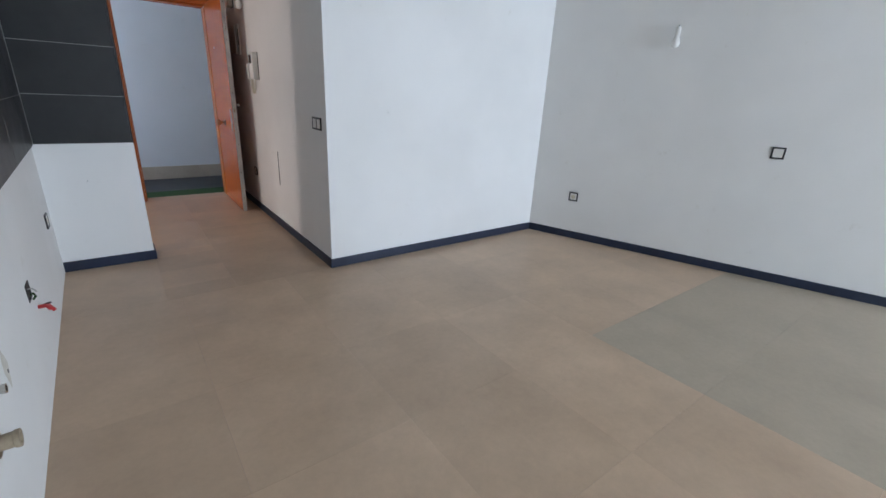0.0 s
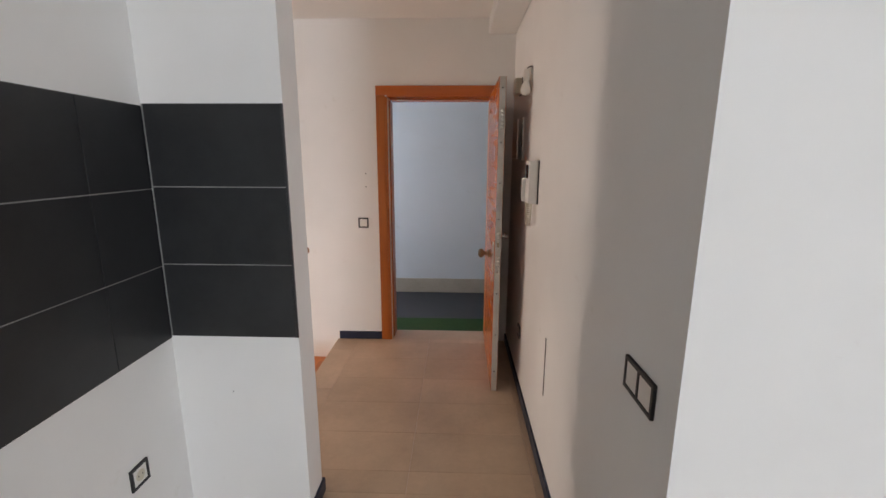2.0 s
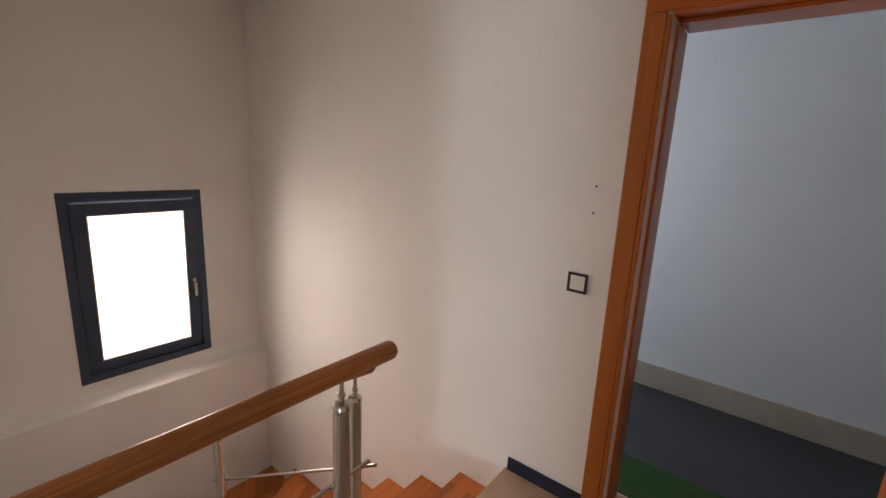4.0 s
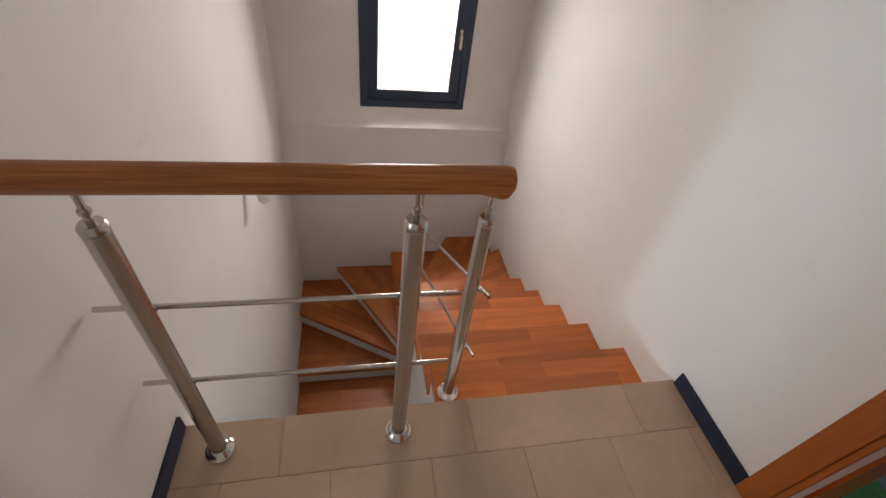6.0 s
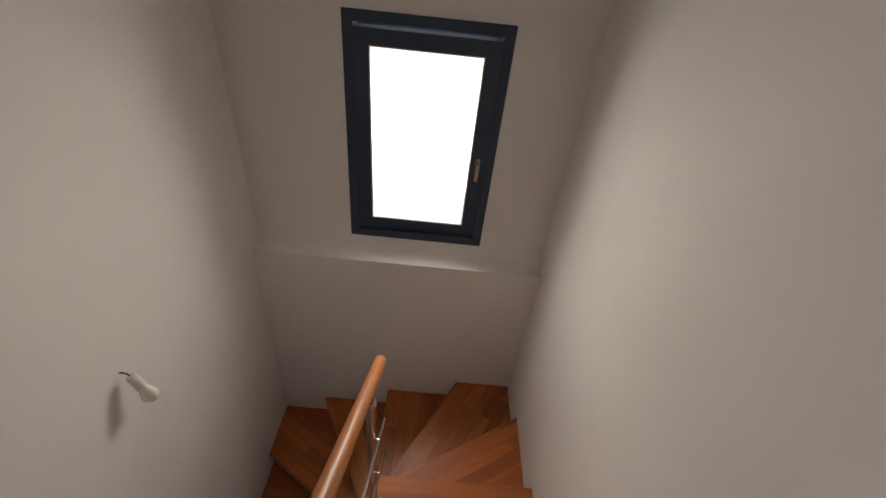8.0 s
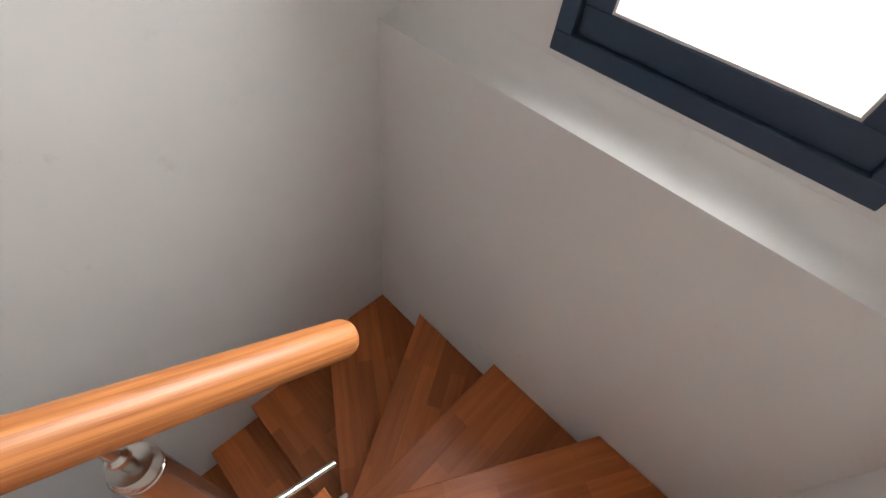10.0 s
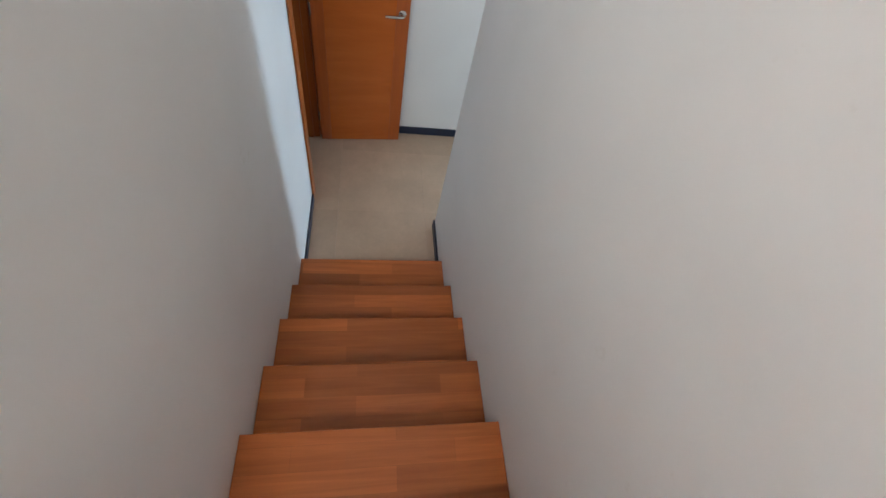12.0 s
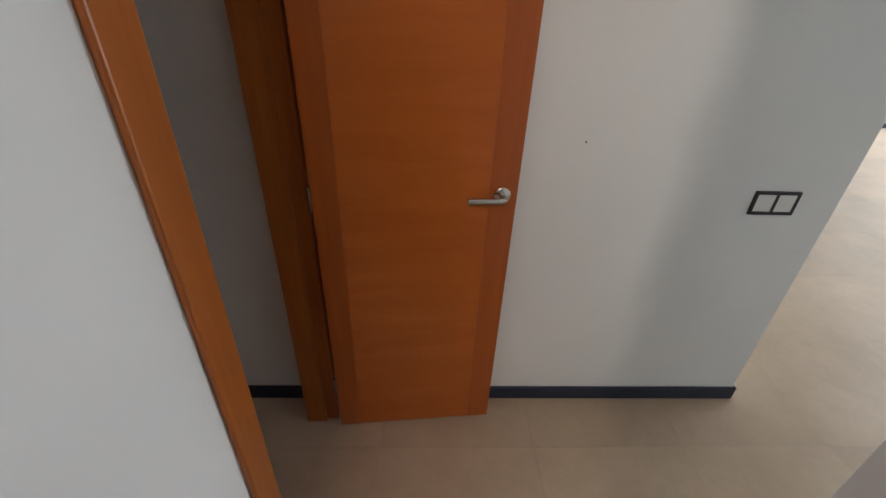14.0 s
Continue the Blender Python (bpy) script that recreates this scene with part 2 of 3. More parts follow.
def mesh_of(name, bm, material, smooth=False):
    me = bpy.data.meshes.new(name)
    bm.to_mesh(me)
    bm.free()
    me.materials.append(material)
    if smooth:
        me.shade_smooth()
        me.set_sharp_from_angle(angle=radians(40))
    return me


def thing(name, bm, material, label, category, kind="", group="", at=None, smooth=False):
    ob = new(name, mesh_of(name, bm, material, smooth))
    if at is not None:
        ob.matrix_world = at
    return tagged(ob, label, category, group, kind)


def base(name, label, category, at=None, group="", kind=""):
    ob = new(name)
    ob.empty_display_size = 0.1
    if at is not None:
        ob.matrix_world = at
    return tagged(ob, label, category, group, kind)


def part(name, bm, material, parent, label="", at=None, smooth=False):
    ob = new(name, mesh_of(name, bm, material, smooth))
    ob.parent = parent
    if at is not None:
        ob.matrix_basis = at
    return tagged(ob, label)


def structure(name, bm, material, label, category):
    return thing(name, bm, material, label, category, "structure")


# ---- walls, slabs and ceilings ----
T = 0.12
TOP = CEIL + 0.02
structure("wall_kitchen_left", boxes((-T, -9.1, -0.3, 0, 0, TOP)), M_WALL, "white plastered kitchen wall behind the black tiles", "wall").matrix_world = M_LEFT
structure("wall_stub", boxes((XU - 0.2, YS, -0.31, XSTUB, YB, TOP), (XU - 0.2, YS, ZL - 0.02, -0.569, YB, -0.31)), M_WALL, "white stub wall between the kitchen and the stairwell", "wall")
structure("wall_entrance", boxes((XU - 0.2, YD, ZL - 0.02, -0.54, YD + 0.2, TOP), (0.27, YD, -0.3, 3.5, YD + 0.2, TOP), (-0.54, YD, 2.015, 0.27, YD + 0.2, TOP),
          (-0.54, YD, ZL, 0.27, YD + 0.2, -0.02)), M_WALL, "white plastered wall around the entrance door", "wall")
structure("wall_hall_right", boxes((XR, 2.62, -0.3, XR + T, YD, TOP)), M_WALL, "white plastered wall of the entrance hall", "wall")
structure("wall_corner", boxes((XR, 2.5, -0.3, 3.9, 2.62, TOP)), M_WALL, "white plastered projecting wall of the kitchen", "wall")

RW0, RW1 = Vector((RWALL[0], 2.5)), Vector((RWALL[1], YWIN))   # slanting right wall of the kitchen
wd = (RW1 - RW0).normalized()
wnrm = Vector((-wd.y, wd.x))
if wnrm.x > 0:
    wnrm = -wnrm


def on_right_wall(y, z):
    """A point of the slanting wall at that y, turned so that local -x points into the room."""
    s = (y - RW0.y) / wd.y
    p = RW0 + wd * s
    return Matrix.Translation((p.x, p.y, z)) @ Matrix.Rotation(math.atan2(-wnrm.y, -wnrm.x), 4, "Z")


q0, q1 = RW0 - wnrm * 0.15, RW1 - wnrm * 0.15
structure("wall_kitchen_right", prism([tuple(RW0), tuple(q0), tuple(q1), tuple(RW1)], -0.3, TOP), M_WALL, "slanting white plastered kitchen wall", "wall")
structure("wall_kitchen_window", boxes((XL - T, YWIN - 0.2, -0.3, 3.55, YWIN, TOP), (4.9, YWIN - 0.2, -0.3, 6.5, YWIN, TOP), (3.55, YWIN - 0.2, 2.25, 4.9, YWIN, TOP)), M_WALL, "white wall around a tall balcony opening", "wall")
WY0, WY1, WZ0, WZ1 = 4.03, 4.81, -0.012, 1.197
structure("wall_stair_end", boxes((XU - 0.2, YB, ZL - 0.02, XU, YD, -0.2), (XU - 0.2, YB, -0.2, XU, YD, WZ0), (XU - 0.2, YB, WZ1, XU, YD, TOP),
          (XU - 0.2, YB, WZ0, XU, WY0, WZ1), (XU - 0.2, WY1, WZ0, XU, YD, WZ1)), M_WALL, "white plastered end wall of the stairwell with a window", "wall")
led = bmesh.new()
top = [(XW, -0.125), (XW - 0.030, -0.119), (XW - 0.058, -0.110), (XW - 0.080, -0.098), (XW - 0.095, -0.083), (XW - 0.104, -0.062), (XU + 0.002, -0.030)]
ends = [[led.verts.new((x, y, z)) for x, z in [(XU + 0.002, ZL), (XW, ZL)] + top] for y in (YB + 0.001, YD - 0.001)]
led.faces.new(ends[0])
led.faces.new(ends[1][::-1])
for k in range(len(ends[0])):
    n = (k + 1) % len(ends[0])
    led.faces.new((ends[0][k], ends[1][k], ends[1][n], ends[0][n])).smooth = True
bmesh.ops.recalc_face_normals(led, faces=led.faces)
structure("wall_ledge", led, M_WALL, "thicker lower wall with a crisp coved ledge under the window", "wall").data.set_sharp_from_angle(angle=radians(40))
structure("ceiling", boxes((XU - 0.2, YWIN - 0.2, CEIL, 6.5, YD + 0.2, CEIL + 0.2)), M_CEIL, "plain white plastered ceiling", "ceiling")
structure("ceiling_beam", boxes((0.236, 2.0, 2.445, XR - 0.003, YD - 0.003, CEIL - 0.003), bevel=0.006), M_CEIL, "white boxed beam along the hall ceiling", "beam")
structure("floor_slab", boxes((XL - T, YWIN, -0.3, 5.6, 2.5, -0.012), (XSTUB + 0.001, 2.5, -0.3, XR, YB, -0.012), (XE + 0.012, YB, -0.3, XR, YD, -0.012),
          (XL, 2.5, -0.3, XSTUB + 0.001, YS, -0.012)), M_GROUT, "mortar bed under the upper floor tiles", "floor")
structure("landing_face", boxes((XE + 0.002, YB + 0.001, -0.31, XE + 0.012, YD - 0.001, -0.013)), M_WALL, "white plastered face of the landing edge", "trim")
structure("ceiling_lower", boxes((XE + 0.012, YWIN, -0.315, 5.4, YD, -0.303), (XL, YWIN, -0.315, XE + 0.012, YS, -0.303)), M_CEIL, "white ceiling of the lower floor", "ceiling")
# lower floor
structure("floor_lower_slab", boxes((XU, YWIN - 0.2, ZL - 0.2, 5.4, YD + 0.2, ZL - 0.012)), M_GROUT, "mortar bed under the lower floor tiles", "floor")
XF, YFE = 0.415, 2.573
structure("wall_facing_lower", boxes((XF, YFE, ZL - 0.02, XF + T, YD, -0.31)), M_WALL, "white plastered wall facing the stairs", "wall")
structure("wall_lower_room_north", boxes((XF + T, YFE, ZL - 0.02, 5.4, YFE + T, -0.31)), M_WALL, "white plastered wall of the lower room", "wall")
structure("wall_lower_room_east", boxes((5.28, YWIN, ZL - 0.02, 5.4, YFE, -0.31)), M_WALL, "white plastered far wall of the lower room", "wall")
structure("wall_lower_room_west", boxes((XL - T, YWIN, ZL - 0.02, XL, YS, -0.31)), M_WALL, "white plastered wall of the lower room", "wall")
structure("wall_lower_window", boxes((XL - T, YWIN - 0.2, ZL - 0.02, 3.2, YWIN, -0.31), (4.5, YWIN - 0.2, ZL - 0.02, 5.4, YWIN, -0.31), (3.2, YWIN - 0.2, -0.7, 4.5, YWIN, -0.31)), M_WALL, "white wall around a tall opening", "wall")
DX0, DX1, DZ = -0.335, 0.335, ZL + 2.06   # rough opening of the lower door
structure("wall_spine", boxes((XE, YSP, ZL - 0.02, DX0, YSP + T, -0.31), (DX0, YSP, DZ, DX1, YSP + T, -0.31), (DX1, YSP, ZL - 0.02, XF, YSP + T, -0.31)), M_WALL, "white plastered wall with the lower doorway", "wall")
structure("wall_store_side", boxes((XE, YSP + T, ZL - 0.02, XE + 0.1, YD, -0.31)), M_WALL, "white plastered wall of the small lower room", "wall")
# corridor outside the entrance
structure("corridor_floor", boxes((-2.6, YD + 0.2, -0.3, 3.5, 6.62, -0.02)), M_CORRFLOOR, "dark grey floor of the outside corridor", "floor")
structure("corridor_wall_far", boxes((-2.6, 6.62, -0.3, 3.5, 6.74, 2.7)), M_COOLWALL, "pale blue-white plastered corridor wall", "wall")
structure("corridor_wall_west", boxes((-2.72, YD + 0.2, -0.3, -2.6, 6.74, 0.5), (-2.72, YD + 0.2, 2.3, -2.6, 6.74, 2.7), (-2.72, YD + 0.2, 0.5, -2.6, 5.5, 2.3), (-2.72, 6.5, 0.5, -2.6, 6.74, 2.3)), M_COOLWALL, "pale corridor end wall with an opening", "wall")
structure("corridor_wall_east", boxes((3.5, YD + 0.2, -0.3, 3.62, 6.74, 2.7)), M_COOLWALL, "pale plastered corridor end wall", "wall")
structure("corridor_ceiling", boxes((-2.72, YD + 0.2, 2.7, 3.62, 6.74, 2.85)), M_CEIL, "plain corridor ceiling", "ceiling")
structure("corridor_skirting", boxes((-2.6, 6.605, -0.02, 3.5, 6.62, 0.148), bevel=0.002), M_SKIRT, "beige stone skirting of the corridor", "baseboard")
structure("door_threshold", boxes((-0.538, YD + 0.195, -0.3, 0.268, YD + 0.215, -0.004)), M_SKIRT, "stone threshold under the entrance door", "trim")
structure("backdrop", boxes((-5.2, 2.0, -2.0, -5.15, 7.0, 3.5)), M_SKYGLOW, "bright white sky outside the stair window", "backdrop")


# ---- skirting ----
def skirting(name, x0, y0, x1, y1, z, side, h=0.07, t=0.012):
    """A skirting board between two points, standing proud on the left of its run (side 1) or on the right (-1)."""
    d = Vector((x1 - x0, y1 - y0))
    length = d.length
    bm = bmesh.new()
    add_box(bm, 0, 0 if side > 0 else -t, 0.001, length, t if side > 0 else 0, h, bevel=0.003)
    m = Matrix.Translation((x0, y0, z)) @ Matrix.Rotation(math.atan2(d.y, d.x), 4, "Z")
    return thing(name, bm, M_BASE, "dark navy ceramic skirting at the foot of the white wall", "baseboard", "structure", at=m)


skirting("baseboard", XL + 0.001, YS, XSTUB + 0.012, YS, 0, -1)
skirting("baseboard", XSTUB, YS, XSTUB, YB + 0.012, 0, -1)
skirting("baseboard", XE, YB, XSTUB, YB, 0, 1)
skirting("baseboard", XR, 2.488, XR, YD, 0, 1)
skirting("baseboard", XR - 0.012, 2.5, RW0.x, 2.5, 0, -1)
skirting("baseboard", RW0.x, RW0.y, RW1.x, RW1.y, 0, -1)
skirting("baseboard", -0.998, YD, -0.628, YD, 0, -1)
skirting("baseboard", -0.935, YB, -0.557, YB, ZL, 1)
skirting("baseboard", -0.569, YS, -0.569, YB + 0.012, ZL, -1)
skirting("baseboard", -0.935, YSP, -0.363, YSP, ZL, -1)
skirting("baseboard", XF, YFE - 0.012, XF, YD, ZL, 1)
skirting("baseboard", XF - 0.012, YFE, 5.28, YFE, ZL, -1)
skirting("baseboard", 5.28, YWIN, 5.28, YFE, ZL, 1)

# ---- staircase ----
stair = base("staircase", "half-turn winder staircase with reddish laminated wooden treads and white risers", "staircase", Matrix.Translation((-2.37, 4.29, ZL)))
INV = stair.matrix_world.inverted()
PIV = Vector((-2.372, 4.288))
up_x = [XE, -1.281, -1.557, -1.833, -2.110, -2.388]
lo_x = [None, -0.965, -1.242, -1.519, -1.798, -2.079, -2.357]


def clip(poly, p, d, keep_left, off=0.0):
    """Cut a polygon with the line through p along d; off shifts the line to its left."""
    nrm = Vector((-d.y, d.x)).normalized()
    if not keep_left:
        nrm, off = -nrm, -off
    out = []
    val = lambda v: (Vector(v) - p).dot(nrm) - off
    for a, b in zip(poly, poly[1:] + poly[:1]):
        va, vb = val(a), val(b)
        if va >= 0:
            out.append(a)
        if va * vb < 0:
            s = va / (va - vb)
            out.append((a[0] + (b[0] - a[0]) * s, a[1] + (b[1] - a[1]) * s))
    return out


# nosing lines from the bottom up: a point and a direction with the climb on the right-hand side
lines = [None]
for k in range(1, 7):
    lines.append((Vector((lo_x[k], 3.9)), Vector((0, -1))))
for tip in ((-2.875, YB), (XW, 3.773), (XW, 4.282), (XW, 4.800), (-2.914, YD)):
    lines.append((PIV, Vector(tip) - PIV))
for k in range(5, -1, -1):
    lines.append((Vector((up_x[k], 4.8)), Vector((0, 1))))
WELL_LO = [(XW + 0.001, YB + 0.001), (0, YB + 0.001), (0, YSP - 0.001), (XW + 0.001, YSP - 0.001)]
WELL_UP = [(XW + 0.001, 4.284), (0, 4.284), (0, YD - 0.001), (XW + 0.001, YD - 0.001)]
WELL_MID = [(XW + 0.001, YB + 0.001), (-2.335, YB + 0.001), (-2.335, YD - 0.001), (XW + 0.001, YD - 0.001)]
for k in range(1, 17):
    well = WELL_LO if k < 6 else WELL_MID if k < 12 else WELL_UP
    z = ZL + k * RISE
    p, d = lines[k]
    pn, dn = lines[k + 1]
    poly = clip(well, p, d, False)
    slab = clip(poly, pn, dn, True, 0.0 if k == 16 else -0.032)
    body = clip(clip(well, p, d, False, -0.028), pn, dn, True, 0.0 if k == 16 else -0.028)
    turn = math.atan2(d.y, d.x)
    loc = Matrix.Translation((p.x, p.y, z)) @ Matrix.Rotation(turn, 4, "Z")
    inv = loc.inverted()
    flat = [(inv @ Vector((x, y, z)))[:2] for x, y in slab]
    part("tread", prism(flat, -0.040, 0, 0.004), M_TREAD, stair, at=INV @ loc)
    if k >= 12:
        body = [(x, max(y, YSP)) for x, y in body]
    part("riser", prism(body, ZL, z - 0.0405), M_WALL, stair, "white plastered riser", at=INV)

# ---- railings ----
def post(parent, x, y, z0, z1, inv, bracket, bars):
    """A round steel post with a flange, a cap and a pin under the handrail."""
    m = inv @ Matrix.Translation((x, y, z0))
    h = z1 - z0
    p = part("post", lathe([(0.022, 0.004), (0.022, h - 0.085), (0.0195, h - 0.083), (0.0195, h - 0.080), (0.023, h - 0.079), (0.023, h - 0.070), (0.019, h - 0.064), (0.008, h - 0.062)], n=28), M_STEEL, parent, "brushed steel post", at=m, smooth=True)
    part("flange", lathe([(0.041, 0.0), (0.043, 0.003), (0.041, 0.010), (0.034, 0.014), (0.031, 0.020), (0.025, 0.026), (0.021, 0.028)], n=32), M_CHROME, p, "polished round floor flange", smooth=True)
    part("pin", lathe([(0.007, h - 0.064), (0.007, h - 0.048), (0.010, h - 0.045), (0.010, h - 0.037), (0.006, h - 0.033), (0.006, h)], n=14), M_STEEL, p, smooth=True)
    for zb in bars:
        part("bar_clamp", tube([(0, 0, zb - z0), (bracket[0], bracket[1], zb - z0)], 0.0075, 12), M_STEEL, p, smooth=True)
    return p


def handrail(parent, a, b, inv, radius=0.0262):
    a, b = Vector(a), Vector(b)
    length = (b - a).length
    m = Matrix.Translation(a) @ (b - a).to_track_quat("X", "Z").to_matrix().to_4x4()
    prof = [(radius - 0.012, 0), (radius - 0.004, 0.003), (radius, 0.012), (radius, length - 0.012), (radius - 0.004, length - 0.003), (radius - 0.012, length)]
    return part("handrail", lathe(prof, "x", 40), M_RAIL, parent, "round varnished wooden handrail", at=inv @ m, smooth=True)


rail_a = base("landing_railing", "landing railing of steel posts and bars with a wooden handrail", "railing", Matrix.Translation((-0.915, 3.8, 0)))
ia = rail_a.matrix_world.inverted()
for y in (3.578, 4.115):
    post(rail_a, -0.922, y, 0.0, 0.955, ia, (-0.045, 0), (0.625, 0.332))
handrail(rail_a, (-0.920, YB + 0.002, 0.979), (-0.920, 4.288, 0.979), ia)
for z in (0.625, 0.332):
    part("bar", tube([(-0.965, YB + 0.012, z), (-0.965, 4.246, z)], 0.0065), M_STEEL, rail_a, "thin round steel bar", at=ia, smooth=True)

rail_b = base("stair_railing", "sloping stair railing of steel posts with a round wooden handrail", "railing", Matrix.Translation((-1.7, 4.36, -0.5)))
ib = rail_b.matrix_world.inverted()
SL = 0.626
zr = lambda x: 0.880 + SL * (x + 1.035)
for x, py, z0 in ((-1.135, 4.336, -RISE), (-2.250, 4.350, -5 * RISE)):
    zt = zr(x)
    post(rail_b, x, py, z0, zt - 0.03, ib, (0, 0.035), (zt - 0.38, zt - 0.68))
handrail(rail_b, (-1.055, 4.330, zr(-1.055)), (-2.495, 4.350, zr(-2.495)), ib)
for off in (0.38, 0.68):
    part("bar", tube([(-1.070, 4.371, zr(-1.070) - off), (-2.41, 4.382, zr(-2.41) - off)], 0.0065), M_STEEL, rail_b, "thin round steel bar", at=ib, smooth=True)

# ---- stair window ----
win = base("window_1", "tilted-open anthracite aluminium window in the stairwell wall", "window", Matrix.Translation((XU, (WY0 + WY1) / 2, WZ0)), kind="structure")
iw = win.matrix_world.inverted()


def ring(y0, y1, z0, z1, w, x0, x1, bev=0.003):
    return boxes((x0, y0, z0, x1, y1, z0 + w), (x0, y0, z1 - w, x1, y1, z1), (x0, y0, z0 + w, x1, y0 + w, z1 - w), (x0, y1 - w, z0 + w, x1, y1, z1 - w), bevel=bev)


part("window_frame", ring(WY0, WY1, WZ0, WZ1, 0.050, XU - 0.10, XU + 0.006), M_WINFRAME, win, at=iw)
part("frame_stop", ring(WY0, WY1, WZ0, WZ1, 0.082, XU - 0.125, XU - 0.1005), M_WINFRAME, win, at=iw)
sash_at = iw @ Matrix.Translation((XU - 0.05, 0, WZ0 + 0.052)) @ Matrix.Rotation(radians(2.6), 4, "Y")
sash = part("sash", ring(WY0 + 0.052, WY1 - 0.052, 0, WZ1 - WZ0 - 0.114, 0.072, -0.03, 0.035), M_WINFRAME, win, "tilted opening sash", at=sash_at)
part("glazing_bead", ring(WY0 + 0.123, WY1 - 0.123, 0.071, WZ1 - WZ0 - 0.185, 0.008, -0.012, 0.030, 0.001), M_WHITE, sash, "pale glazing bead")
pane = part("pane", boxes((-0.006, WY0 + 0.122, 0.070, 0.0, WY1 - 0.122, WZ1 - WZ0 - 0.184)), M_GLASS, sash, "clear glass pane")
pane.visible_shadow = False
hy = WY1 - 0.088
part("window_handle", boxes((0.034, hy - 0.011, 0.455, 0.046, hy + 0.011, 0.525), (0.046, hy - 0.008, 0.48, 0.066, hy + 0.008, 0.50), (0.060, hy - 0.009, 0.40, 0.072, hy + 0.009, 0.50), bevel=0.003), M_STEEL, sash, "small metal window handle")
part("stay_arm", boxes((XU - 0.012, WY0 + 0.065, WZ1 - 0.072, XU + 0.004, WY0 + 0.20, WZ1 - 0.062), (XU - 0.012, WY0 + 0.062, WZ1 - 0.14, XU + 0.004, WY0 + 0.076, WZ1 - 0.062), bevel=0.002), M_BRASS, win, "bronze-toned stay arm", at=iw)

# ---- kitchen wall tiles ----
ROWS = [0.842, 1.134, 1.426, 1.718]
back = structure("tile_bed", boxes((0.0005, -5.5, 0.834, 0.006, -0.0095, 1.710)), M_WGROUT, "grey grout bed of the black kitchen tiles", "tile bed")
back.matrix_world = M_LEFT
stubbed = structure("tile_bed", boxes((XL + 0.006, YS - 0.006, 0.842, -0.612, YS - 0.0005, 1.718)), M_WGROUT, "grey grout bed of the black kitchen tiles", "tile bed")
COLS = [-0.0105, -0.291] + [-0.291 - 0.55 * i for i in range(1, 10)]
for z0, z1 in zip(ROWS, ROWS[1:]):
    for a, b in zip(COLS, COLS[1:]):
        part("tile", boxes((0.004, b + 0.0020, z0 - 0.0060, 0.010, a - 0.0020, z1 - 0.0100), bevel=0.001), M_SLATE, back)
    part("tile", boxes((XL + 0.0140, YS - 0.010, z0 + 0.0020, -0.612, YS - 0.004, z1 - 0.0020), bevel=0.001), M_SLATE, stubbed)
structure("tile_edge_trim", boxes((-0.6115, YS - 0.011, 0.842, -0.604, YS - 0.0005, 1.718), bevel=0.002), M_BLACK, "black edge trim of the tiled wall", "trim")


# ---- switches and sockets ----
def switch(m, gangs=1, socket=False, label=""):
    """A wall plate with its back on the local plane x = 0, looking along local -x."""
    w = 0.083 + 0.071 * (gangs - 1)
    ob = base("wall_socket" if socket else "light_switch", label, "socket" if socket else "switch", m)
    fr = bmesh.new()
    t = 0.009
    for s in ((-t, -w / 2, -0.0415, 0, w / 2, -0.031), (-t, -w / 2, 0.031, 0, w / 2, 0.0415), (-t, -w / 2, -0.031, 0, -w / 2 + 0.0105, 0.031), (-t, w / 2 - 0.0105, -0.031, 0, w / 2, 0.031)):
        add_box(fr, *s, bevel=0.0012)
    for g in range(gangs - 1):
        c = -w / 2 + 0.0415 + 0.071 * (g + 0.5)
        add_box(fr, -t, c - 0.0045, -0.031, 0, c + 0.0045, 0.031)
    part("cover_frame", fr, M_BLACK, ob, "black cover frame")
    for g in range(gangs):
        c = -w / 2 + 0.0415 + 0.071 * g
        key = part("socket_insert" if socket else "rocker", boxes((-0.0075, c - 0.0305, -0.0305, -0.001, c + 0.0305, 0.0305), bevel=0.0015), M_WHITE, ob, "white plastic insert")
        if socket:
            part("socket_well", lathe([(0.019, -0.0079), (0.0205, -0.0079), (0.0205, -0.007)], "x", 24), M_CREAM, key, at=Matrix.Translation((0, c, 0)))
            for s in (-0.0095, 0.0095):
                part("pin_hole", lathe([(0.0025, -0.0084), (0.0025, -0.0075)], "x", 10), M_BLACK, key, at=Matrix.Translation((0, c + s, 0)))
    return tagged(ob, group="sockets" if socket else "light switches")


FACE_W = lambda x, y, z: Matrix.Translation((x, y, z))                                    # looks to -x
FACE_E = lambda x, y, z: Matrix.Translation((x, y, z)) @ Matrix.Rotation(math.pi, 4, "Z")   # looks to +x
FACE_S = lambda x, y, z: Matrix.Translation((x, y, z)) @ Matrix.Rotation(math.pi / 2, 4, "Z")  # looks to -y
switch(FACE_W(XR, 2.660, 1.018), 2, label="double white light switch in a black frame on the hall wall")
switch(FACE_S(-0.757, YD, 1.018), 1, label="single white light switch in a black frame beside the entrance door")
switch(FACE_E(left_x(3.026), 3.026, 0.428), 1, True, "white kitchen socket in a black frame under the tiles")
switch(on_right_wall(RS[0], RS[1]), 1, True, "white socket in a black frame low on the slanting wall")
switch(on_right_wall(RS[2], RS[3]), 1, label="single light switch in a black frame on the slanting wall")
switch(FACE_W(XF, 2.797, ZL + 0.965), 2, label="double white light switch in a black frame on the lower wall")
switch(FACE_W(XR, 4.46, 0.40), 1, True, "white socket in a black frame behind the entrance door")
